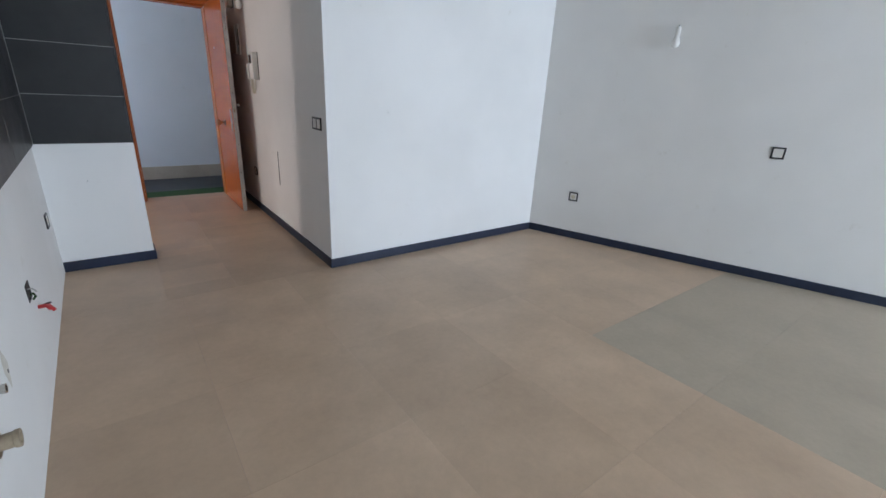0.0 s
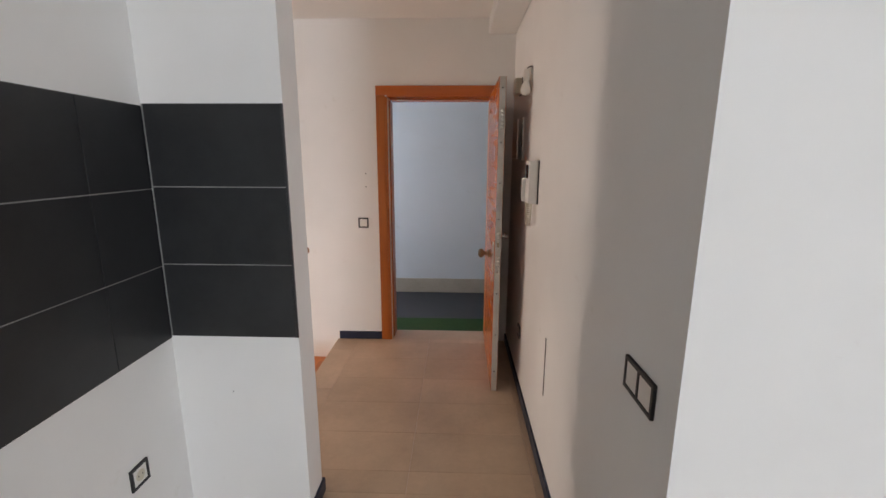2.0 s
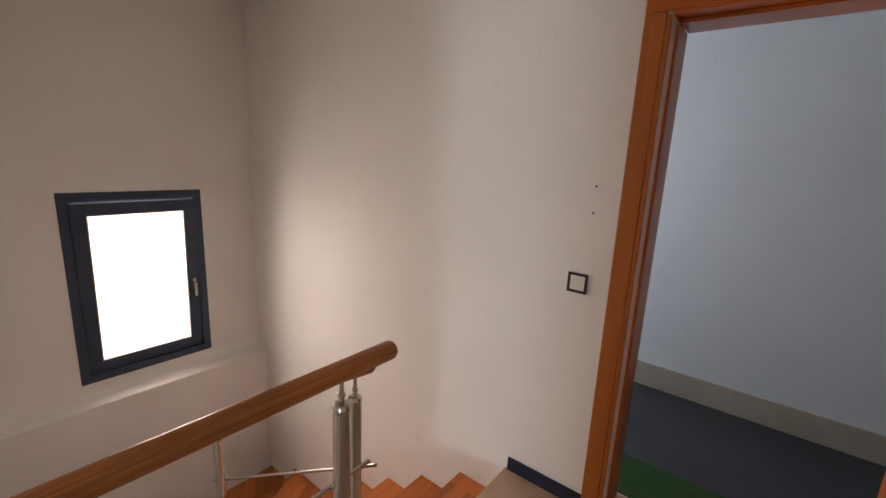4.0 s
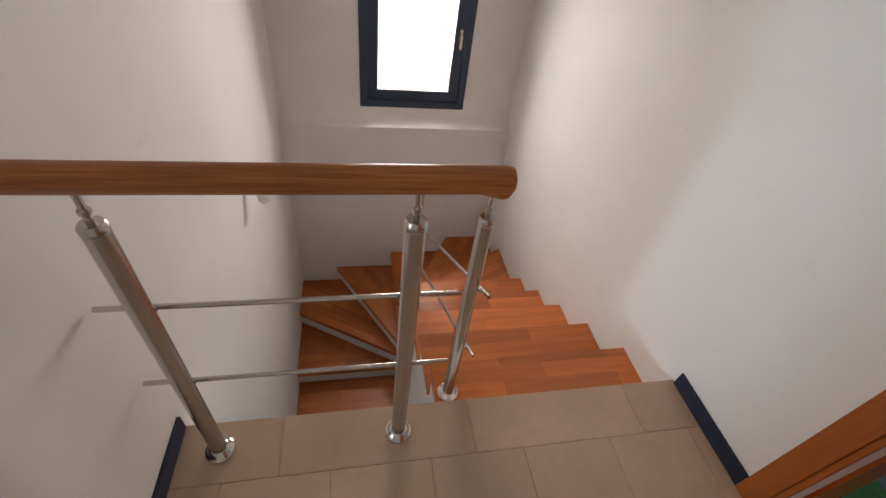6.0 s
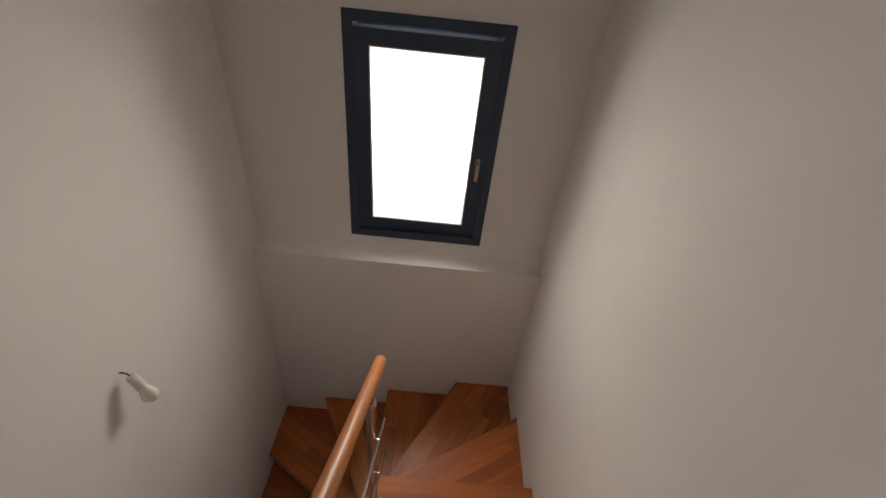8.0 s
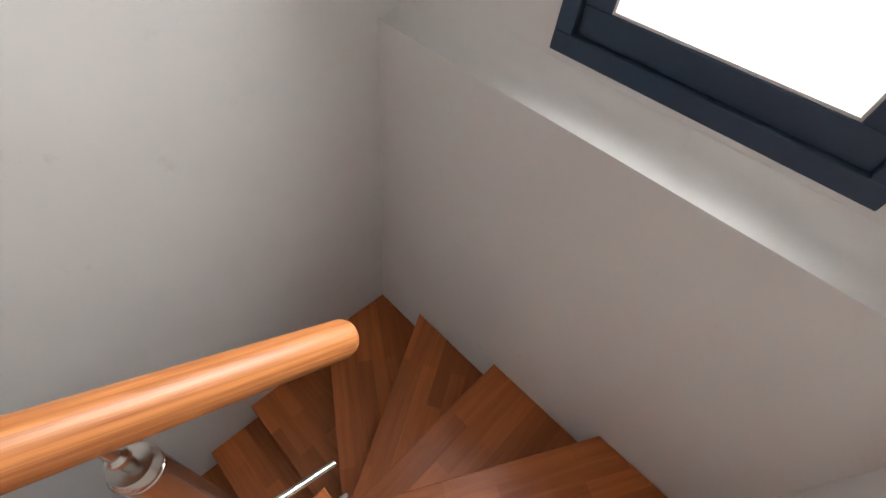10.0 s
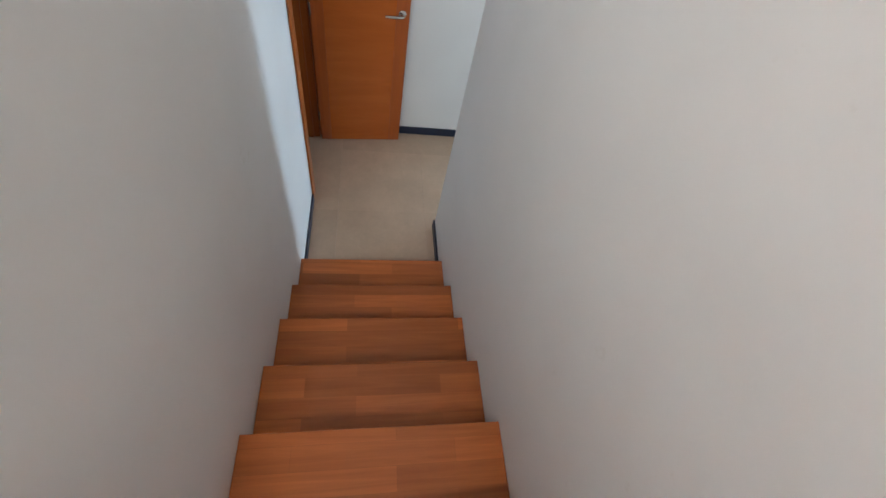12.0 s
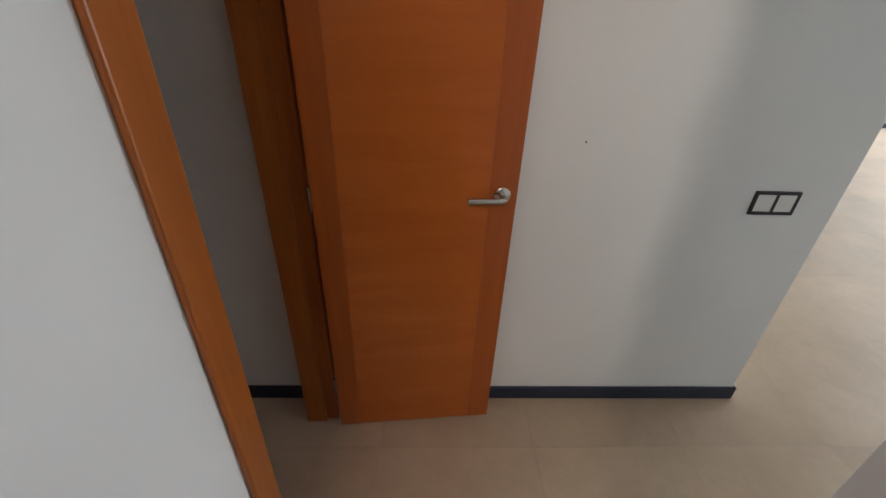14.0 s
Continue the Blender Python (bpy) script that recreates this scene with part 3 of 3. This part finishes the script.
for z in (1.416, 1.311):
    thing("screw_hole", lathe([(0.004, 0), (0.0045, 0.0005), (0.0045, 0.002)], "y", 10), M_BLACK, "small dark screw hole in the plaster", "screw hole", at=Matrix.Translation((-0.727, YD - 0.0018, z)))
thing("screw_hole", lathe([(0.0025, 0), (0.003, 0.0005), (0.003, 0.002)], "x", 10), M_BLACK, "small dark screw hole in the plaster", "screw hole", at=Matrix.Translation((XF - 0.0018, 3.471, -1.823)))
for x, y, z in ((-0.892, YS, 0.601), (0.905, 2.5, 1.107)):
    thing("screw_hole", lathe([(0.0022, 0), (0.0025, 0.0005), (0.0025, 0.002)], "y", 10), M_BLACK, "small dark screw hole in the kitchen plaster", "screw hole", at=Matrix.Translation((x, y - 0.0018, z)))
thing("wall_slot", boxes((XR - 0.002, 3.640, 0.405, XR + 0.001, 3.654, 0.70)), M_BLACK, "narrow dark vertical slot in the hall wall", "slot")


# ---- bare bulbs ----
def bare_bulb(m, lean, label):
    """A bulb in a white holder, hanging by its wire from a hole in the wall at the local origin, which looks along -x."""
    ob = base("bare_bulb", label, "lamp", m)
    e = Vector((-0.035, 0.0, -0.012))
    part("wire", tube([(0.002, 0, 0), (-0.014, 0, 0.004), (-0.028, 0, -0.002), e], 0.0028, 8), M_BLACK, ob, "dark electric wire", smooth=True)
    hang = Matrix.Translation(e) @ Euler(lean).to_matrix().to_4x4()
    hold = part("lamp_holder", lathe([(0.008, 0.002), (0.017, 0), (0.019, -0.012), (0.019, -0.055), (0.0205, -0.057), (0.0205, -0.062)], n=24), M_WHITE, ob, "white plastic lamp holder", at=hang, smooth=True)
    part("bulb", lathe([(0.014, -0.060), (0.017, -0.072), (0.026, -0.092), (0.030, -0.108), (0.029, -0.122), (0.022, -0.135), (0.010, -0.142), (0.001, -0.1435)], n=28), M_BULB, hold, "opal glass bulb", smooth=True)
    return tagged(ob, group="bare bulbs")


bare_bulb(FACE_W(XR, 4.362, 2.048), (0.0, 0.03, 0), "unlit white bulb hanging by its wire from the hall wall")
bare_bulb(Matrix.Translation((-2.204, YB, 0.131)) @ Matrix.Rotation(-math.pi / 2, 4, "Z"), (0.0, 0.35, 0.0), "unlit bulb hanging askew by its wire from the stairwell wall")
bare_bulb(on_right_wall(RS[4], RS[5]), (0.0, 0.05, 0), "unlit white bulb hanging from the slanting kitchen wall")

# ---- entrance door ----
frame1 = base("door_frame", "varnished cherry-wood frame of the entrance door", "door frame", Matrix.Translation((-0.135, YD, 0)), kind="structure")
i1 = frame1.matrix_world.inverted()
part("architrave", boxes((-0.628, YD - 0.014, 0, -0.557, YD - 0.0005, 2.012), bevel=0.004), M_FRAME, frame1, at=i1)
part("architrave", boxes((0.285, YD - 0.014, 0, 0.356, YD - 0.0005, 2.012), bevel=0.004), M_FRAME, frame1, at=i1)
part("architrave", boxes((-0.628, YD - 0.014, 2.0125, 0.356, YD - 0.0005, 2.083), bevel=0.004), M_DOOR, frame1, at=i1)
part("jamb", boxes((-0.5565, YD - 0.012, 0.0, -0.541, YD + 0.197, 2.0), (-0.5405, YD + 0.06, 0.0, -0.528, YD + 0.197, 1.985), bevel=0.002), M_FRAME, frame1, at=i1)
part("jamb", boxes((0.2705, YD - 0.012, 0.0, 0.2845, YD + 0.197, 2.0), (0.258, YD + 0.06, 0.0, 0.270, YD + 0.197, 1.985), bevel=0.002), M_FRAME, frame1, at=i1)
part("lintel", boxes((-0.5405, YD - 0.012, 2.0005, 0.2700, YD + 0.197, 2.012), (-0.5275, YD + 0.06, 1.986, 0.2575, YD + 0.197, 2.0), bevel=0.002), M_DOOR, frame1, at=i1)

HX, HY = 0.2735, YD - 0.016
door1 = base("door_1", "cherry-veneered security entrance door standing wide open into the hall", "door", Matrix.Translation((HX, HY, 0.008)) @ Matrix.Rotation(radians(-0.4), 4, "Z"), kind="structure")
DW = 0.815
part("leaf", boxes((-0.021, -DW + 0.004, 0, 0.021, 0, 1.992), bevel=0.002), M_DOOR, door1)
edge = part("edge_plate", boxes((-0.0185, -DW, 0.0, 0.0185, -DW + 0.0035, 1.992), bevel=0.001), M_ALU, door1, "painted metal edge with bolts")
for zc, k in ((1.80, 5), (1.07, 3), (0.92, 5)):
    for i in range(k):
        part("bolt", lathe([(0.0075, -0.004), (0.0075, 0.001)], "y", 12), M_STEEL, edge, at=Matrix.Translation((0, -DW, zc - 0.024 * i)))
for zc in (1.93, 1.62, 1.38, 1.16, 0.68, 0.40, 0.14):
    part("screw", lathe([(0.0045, -0.0006), (0.0045, 0.001)], "y", 10), M_BLACK, edge, at=Matrix.Translation((0, -DW, zc)))
part("latch", boxes((-0.006, -DW - 0.008, 0.985, 0.006, -DW, 1.015), bevel=0.002), M_BRASS, edge)
part("door_knob", lathe([(0.026, 0.0), (0.034, -0.005), (0.020, -0.012), (0.012, -0.020), (0.012, -0.034), (0.017, -0.042), (0.028, -0.050), (0.033, -0.062), (0.030, -0.075), (0.017, -0.083), (0.002, -0.085)], "x", 28), M_BRASS, door1, "aged brass pull knob", at=Matrix.Translation((-0.021, -0.42, 0.86)), smooth=True)
part("peephole", lathe([(0.011, 0), (0.012, -0.003), (0.006, -0.005), (0.003, -0.0052)], "x", 20), M_BRASS, door1, at=Matrix.Translation((-0.021, -0.30, 1.575)), smooth=True)
bm = prism([(0.021 * math.cos(a) , (0.082 if math.sin(a) > 0 else -0.082) + 0.021 * math.sin(a)) for a in [math.pi * k / 10 + 0.001 for k in range(20)]], 0, 0.009, 0.003)
bm.transform(Matrix(((0, 0, -1, -0.021), (1, 0, 0, -0.762), (0, 1, 0, 0.905), (0, 0, 0, 1))))
bmesh.ops.recalc_face_normals(bm, faces=bm.faces)
esc = part("lock_plate", bm, M_ALU, door1, "long rounded pale metal lock plate")
part("cylinder", lathe([(0.012, 0), (0.011, -0.006), (0.004, -0.0065)], "x", 18), M_BRASS, esc, at=Matrix.Translation((-0.0285, -0.762, 0.93)), smooth=True)
part("inner_handle", boxes((0.021, -0.775, 1.04, 0.062, -0.758, 1.057), (0.048, -0.80, 1.04, 0.062, -0.70, 1.057), bevel=0.004), M_STEEL, door1, "steel lever handle")
for z in (0.25, 1.0, 1.75):
    part("hinge", lathe([(0.008, -0.045), (0.008, 0.045)], "z", 14), M_BRASS, door1, at=Matrix.Translation((0.018, 0.0045, z)))

# ---- things on the hall wall ----
ic = base("door_intercom", "white video door intercom with a handset and coiled cord", "intercom", FACE_W(XR, 4.08, 1.41))
# black rim behind the housing, put in as its thin shadow on the wall
part("back_plate", boxes((-0.005, -0.060, -0.114, 0, 0.060, 0.114), bevel=0.001), M_BLACK, ic, "thin black plate drawing the shadow line around the housing")
body = part("housing", boxes((-0.052, -0.058, -0.113, -0.0052, 0.058, 0.113), bevel=0.006), M_WHITE, ic)
part("screen", boxes((-0.0535, -0.030, 0.02, -0.0515, 0.048, 0.092), bevel=0.0006), M_SCREEN, body, "small dark screen")
part("handset", boxes((-0.070, 0.0605, -0.108, -0.028, 0.092, 0.02), bevel=0.007), M_WHITE, ic, "white handset")
coil = [(-0.036 + 0.014 * math.cos(0.9 * i), 0.062 + 0.014 * math.sin(0.9 * i) - 0.0006 * i, -0.113 - 0.0016 * i) for i in range(78)]
coil += [(-0.03, 0.0, -0.235), (-0.028, -0.015, -0.19), (-0.028, -0.02, -0.113)]
part("coiled_cord", tube(coil, 0.0032, 6), M_CREAM, ic, "cream coiled cord", smooth=True)
fb = base("fuse_box", "white flush fuse box with its cover ajar behind the door", "fuse box", FACE_W(XR, 4.80, 1.66))
part("frame", boxes((-0.012, -0.205, -0.135, 0, 0.205, 0.135), bevel=0.003), M_WHITE, fb)
part("cover", boxes((-0.022, -0.195, -0.125, -0.0125, 0.195, 0.125), bevel=0.003), M_WHITE, fb, at=Matrix.Rotation(radians(-3), 4, "Z") @ Matrix.Translation((-0.012, 0, 0)))
part("breaker_row", boxes((-0.018, -0.2035, -0.05, -0.0122, -0.1965, 0.09), bevel=0.001), M_BLACK, fb, "dark row of breakers")
ch = base("door_chime", "cream door chime box on the hall wall", "door chime", FACE_W(XR, 4.775, 2.005))
part("back_plate", boxes((-0.010, -0.056, -0.052, 0, 0.056, 0.052), bevel=0.002), M_BLACK, ch, "dark back plate")
part("cover", boxes((-0.052, -0.054, -0.050, -0.0102, 0.054, 0.050), bevel=0.006), M_CREAM, ch)

# ---- door mat ----
mat = thing("door_mat", boxes((-0.74, YD + 0.222, -0.0195, 0.44, 5.725, -0.006), bevel=0.003), M_GREEN, "dark green fibre door mat on the corridor floor", "mat")

# ---- plumbing stubs on the kitchen wall ----
def pipe_stub(y, z, r, length, mat_, label, rose=M_CHROME):
    ob = base("pipe_stub", label, "pipe", FACE_E(left_x(y), y, z))
    part("rose", lathe([(r * 1.9, 0.0), (r * 1.8, -0.004), (r * 1.1, -0.007)], "x", 22), rose, ob, smooth=True)
    part("pipe", lathe([(r, -0.004), (r, -length + 0.012), (r * 1.15, -length + 0.010), (r * 1.15, -length), (r * 0.75, -length), (r * 0.7, -length + 0.01)], "x", 22), mat_, ob, smooth=True)
    return ob


pipe_stub(0.972, 0.388, 0.020, 0.045, M_PIPE, "cream plastic drain pipe stub sticking out of the kitchen wall", M_BRASS)
pipe_stub(1.065, 0.482, 0.011, 0.03, M_STEEL, "grey metal pipe stub on the kitchen wall")
patch = base("filler_patch", "yellowish filler patch with a small hole on the kitchen wall", "wall patch", FACE_E(left_x(1.262), 1.262, 0.435))
bm = prism([(-0.030, 0.004), (-0.012, -0.034), (0.002, -0.062), (0.014, -0.030), (0.027, 0.002), (0.018, 0.040), (0.002, 0.066), (-0.016, 0.036)], 0, 0.0012, 0.0005)
bm.transform(Matrix(((0, 0, -1, 0), (1, 0, 0, 0), (0, 1, 0, 0), (0, 0, 0, 1))))
bmesh.ops.recalc_face_normals(bm, faces=bm.faces)
part("filler", bm, M_STAIN, patch)
part("hole", lathe([(0.006, -0.0018), (0.007, -0.0012), (0.007, 0)], "x", 12), M_BLACK, patch, "small dark hole", at=Matrix.Translation((0, -0.008, -0.012)))
box = base("junction_box", "open black electric wall box with loose green wires", "junction box", FACE_E(left_x(1.895), 1.895, 0.425))
part("rim", boxes((-0.004, -0.036, 0.028, 0, 0.036, 0.036), (-0.004, -0.036, -0.036, 0, 0.036, -0.028), (-0.004, -0.036, -0.028, 0, -0.028, 0.028), (-0.004, 0.028, -0.028, 0, 0.036, 0.028), bevel=0.001), M_BLACK, box)
part("recess", boxes((-0.001, -0.0275, -0.0275, 0.0005, 0.0275, 0.0275)), M_BLACK, box, "dark open recess")
part("green_wire", tube([(0, -0.01, -0.02), (-0.014, -0.004, -0.012), (-0.02, 0.008, -0.022), (-0.012, 0.018, -0.03)], 0.004, 8), M_GREEN, box, "green insulated wire", smooth=True)
part("grey_wire", tube([(0, 0.004, 0.012), (-0.018, 0.012, 0.014), (-0.03, 0.03, 0.006)], 0.003, 8), M_ALU, box, "grey insulated wire", smooth=True)
wires = base("taped_wires", "electric wires with red tape sticking out of the kitchen wall", "wires", FACE_E(left_x(2.01), 2.01, 0.305))
for i, (dy, dz) in enumerate(((-0.022, -0.034), (0.0, 0.012), (0.052, 0.006))):
    part("wire", tube([(0.002, 0, 0), (-0.03, dy * 0.4, dz * 0.2 + 0.008), (-0.045, dy, dz)], 0.008 if i != 1 else 0.004, 10), M_RED if i != 1 else M_BLACK, wires, smooth=True)

# ---- lower door ----
frame2 = base("door_frame", "varnished cherry-wood frame of the lower doorway", "door frame", Matrix.Translation((0, YSP, ZL)), kind="structure")
i2 = frame2.matrix_world.inverted()
JT = ZL + 2.03
part("architrave", boxes((-0.362, YSP - 0.013, ZL, -0.278, YSP - 0.0005, JT), bevel=0.004), M_FRAME, frame2, at=i2)
part("architrave", boxes((0.322, YSP - 0.013, ZL, XF - 0.014, YSP - 0.0005, JT), bevel=0.004), M_FRAME, frame2, at=i2)
part("architrave", boxes((-0.362, YSP - 0.013, JT + 0.0005, XF - 0.014, YSP - 0.0005, JT + 0.08), bevel=0.004), M_DOOR, frame2, at=i2)
part("jamb", boxes((DX0 + 0.0005, YSP, ZL, -0.292, YSP + T, JT), (-0.2915, YSP + 0.045, ZL, -0.278, YSP + T, JT), bevel=0.002), M_FRAME, frame2, at=i2)
part("jamb", boxes((0.302, YSP, ZL, DX1 - 0.0005, YSP + T + 0.002, JT), (0.289, YSP + 0.045, ZL, 0.3015, YSP + T + 0.002, JT), bevel=0.002), M_FRAME, frame2, at=i2)
part("lintel", boxes((-0.292, YSP, JT + 0.001, 0.302, YSP + T, DZ - 0.001), bevel=0.002), M_DOOR, frame2, at=i2)
part("architrave", boxes((0.322, YSP + T + 0.0005, ZL, XF - 0.014, YSP + T + 0.013, JT), bevel=0.004), M_FRAME, frame2, at=i2)

LA = math.atan2(3.686 - 4.283, 0.315 - 0.265)
door2 = base("door_2", "cherry-veneered interior door opened flat against the facing wall", "door", Matrix.Translation((0.285, 4.279, ZL + 0.008)) @ Matrix.Rotation(LA + math.pi / 2, 4, "Z"), kind="structure")
LW = 0.598
part("leaf", boxes((-0.018, -LW, 0, 0.018, 0, 2.015), bevel=0.0015), M_DOOR, door2)
part("side_stile", boxes((-0.0188, -LW + 0.001, 0.001, -0.0181, -LW + 0.085, 2.014)), M_DOORSIDE, door2, "upright-grained veneer band")
part("side_stile", boxes((-0.0188, -0.075, 0.001, -0.0181, -0.001, 2.014)), M_DOORSIDE, door2, "upright-grained veneer band")
lev = part("door_handle", lathe([(0.025, -0.0188), (0.025, -0.026), (0.022, -0.028), (0.010, -0.029), (0.010, -0.055)], "x", 26), M_STEEL, door2, "satin steel lever handle", at=Matrix.Translation((0, -LW + 0.047, 1.01)), smooth=True)
part("lever", tube([(-0.050, 0, 0), (-0.060, 0.004, 0), (-0.064, 0.014, 0), (-0.064, 0.11, 0)], 0.0095, 14), M_STEEL, lev, smooth=True)
part("key_slot", boxes((-0.0292, -0.002, -0.014, -0.0285, 0.002, -0.004)), M_BLACK, lev)
for z in (0.22, 1.0, 1.8):
    part("hinge", lathe([(0.007, -0.04), (0.007, 0.04)], "z", 12), M_STEEL, door2, at=Matrix.Translation((-0.012, 0.004, z)))

# ---- floor tiles ----
def tile_field(name, label, xs, ys, z, mat_of, inside, joint=0.0003):
    bed = structure(name, boxes((xs[0], ys[0], z - 0.0115, xs[0] + 0.02, ys[0] + 0.02, z - 0.0105)), M_GROUT, label, "floor")
    cache = {}
    for x0, x1 in zip(xs, xs[1:]):
        for y0, y1 in zip(ys, ys[1:]):
            a = inside(x0, y0, x1, y1)
            if not a:
                continue
            x2, y2, x3, y3 = a
            key = (round(x3 - x2, 4), round(y3 - y2, 4), mat_of(x2, y2).name)
            if key not in cache:
                w, h = key[0] / 2 - joint, key[1] / 2 - joint
                cache[key] = mesh_of("tile", boxes((-w, -h, -0.011, w, h, 0.0)), mat_of(x2, y2))
            o = new("tile", cache[key])
            o.parent = bed
            o.matrix_world = Matrix.Translation(((x2 + x3) / 2, (y2 + y3) / 2, z))
    return bed


def cut(x0, y0, x1, y1, ax, ay, bx, by):
    r = (max(x0, ax), max(y0, ay), min(x1, bx), min(y1, by))
    return r if r[2] - r[0] > 0.02 and r[3] - r[1] > 0.02 else None


G = 0.61
kx = [1.30 + G * i for i in range(-4, 8)]
ky = [0.85 + G * i for i in range(-11, 5)]
grey = lambda x, y: M_FLOORGREY if x > 1.25 and y < 0.8 else M_FLOOR
tile_field("floor_kitchen", "large beige and greyish stoneware tiles with fine joints", kx, ky, 0.0, grey, lambda *q: cut(*q, XL, YWIN, 5.57, 2.499))
tile_field("floor_kitchen_niche", "beige stoneware tiles in front of the stub wall", kx, ky + [3.9], 0.0, grey, lambda *q: cut(*q, XL, 2.5, XSTUB, YS))
hx = [-0.826, -0.216, 0.394, 0.6]
hy_ = [2.5 + 0.0] + [2.682 + 0.3073 * i for i in range(0, 9)]
tile_field("floor_hall", "beige stoneware tiles of the hall", [-0.606, -0.216, 0.394, 0.6], hy_[:5], 0.0, grey, lambda *q: cut(*q, XSTUB, 2.5, XR, YB))
tile_field("floor_landing", "beige stoneware tiles of the stair landing", hx, [3.29 + 0.3073 * i for i in range(0, 8)], 0.0, grey, lambda *q: cut(*q, -0.826, YB, XR, YD), 0.0008)
tile_field("floor_landing_edge", "narrow beige tiles along the landing edge", [XE - 0.004, -0.826], [3.147 + 0.607 * i for i in range(0, 5)], 0.0, grey, lambda *q: cut(*q, XE - 0.004, YB, -0.826, YD), 0.0008)
tile_field("floor_threshold", "beige tile in the entrance doorway", [-0.54, 0.27], [YD, YD + 0.196], 0.0, grey, lambda *q: q)
tile_field("floor_lower", "beige stoneware tiles of the lower floor", [-1.05 + G * i for i in range(0, 12)], [-6.25 + G * i for i in range(0, 20)], ZL, lambda x, y: M_FLOOR, lambda *q: cut(*q, -0.93, YWIN, 5.28, YD))
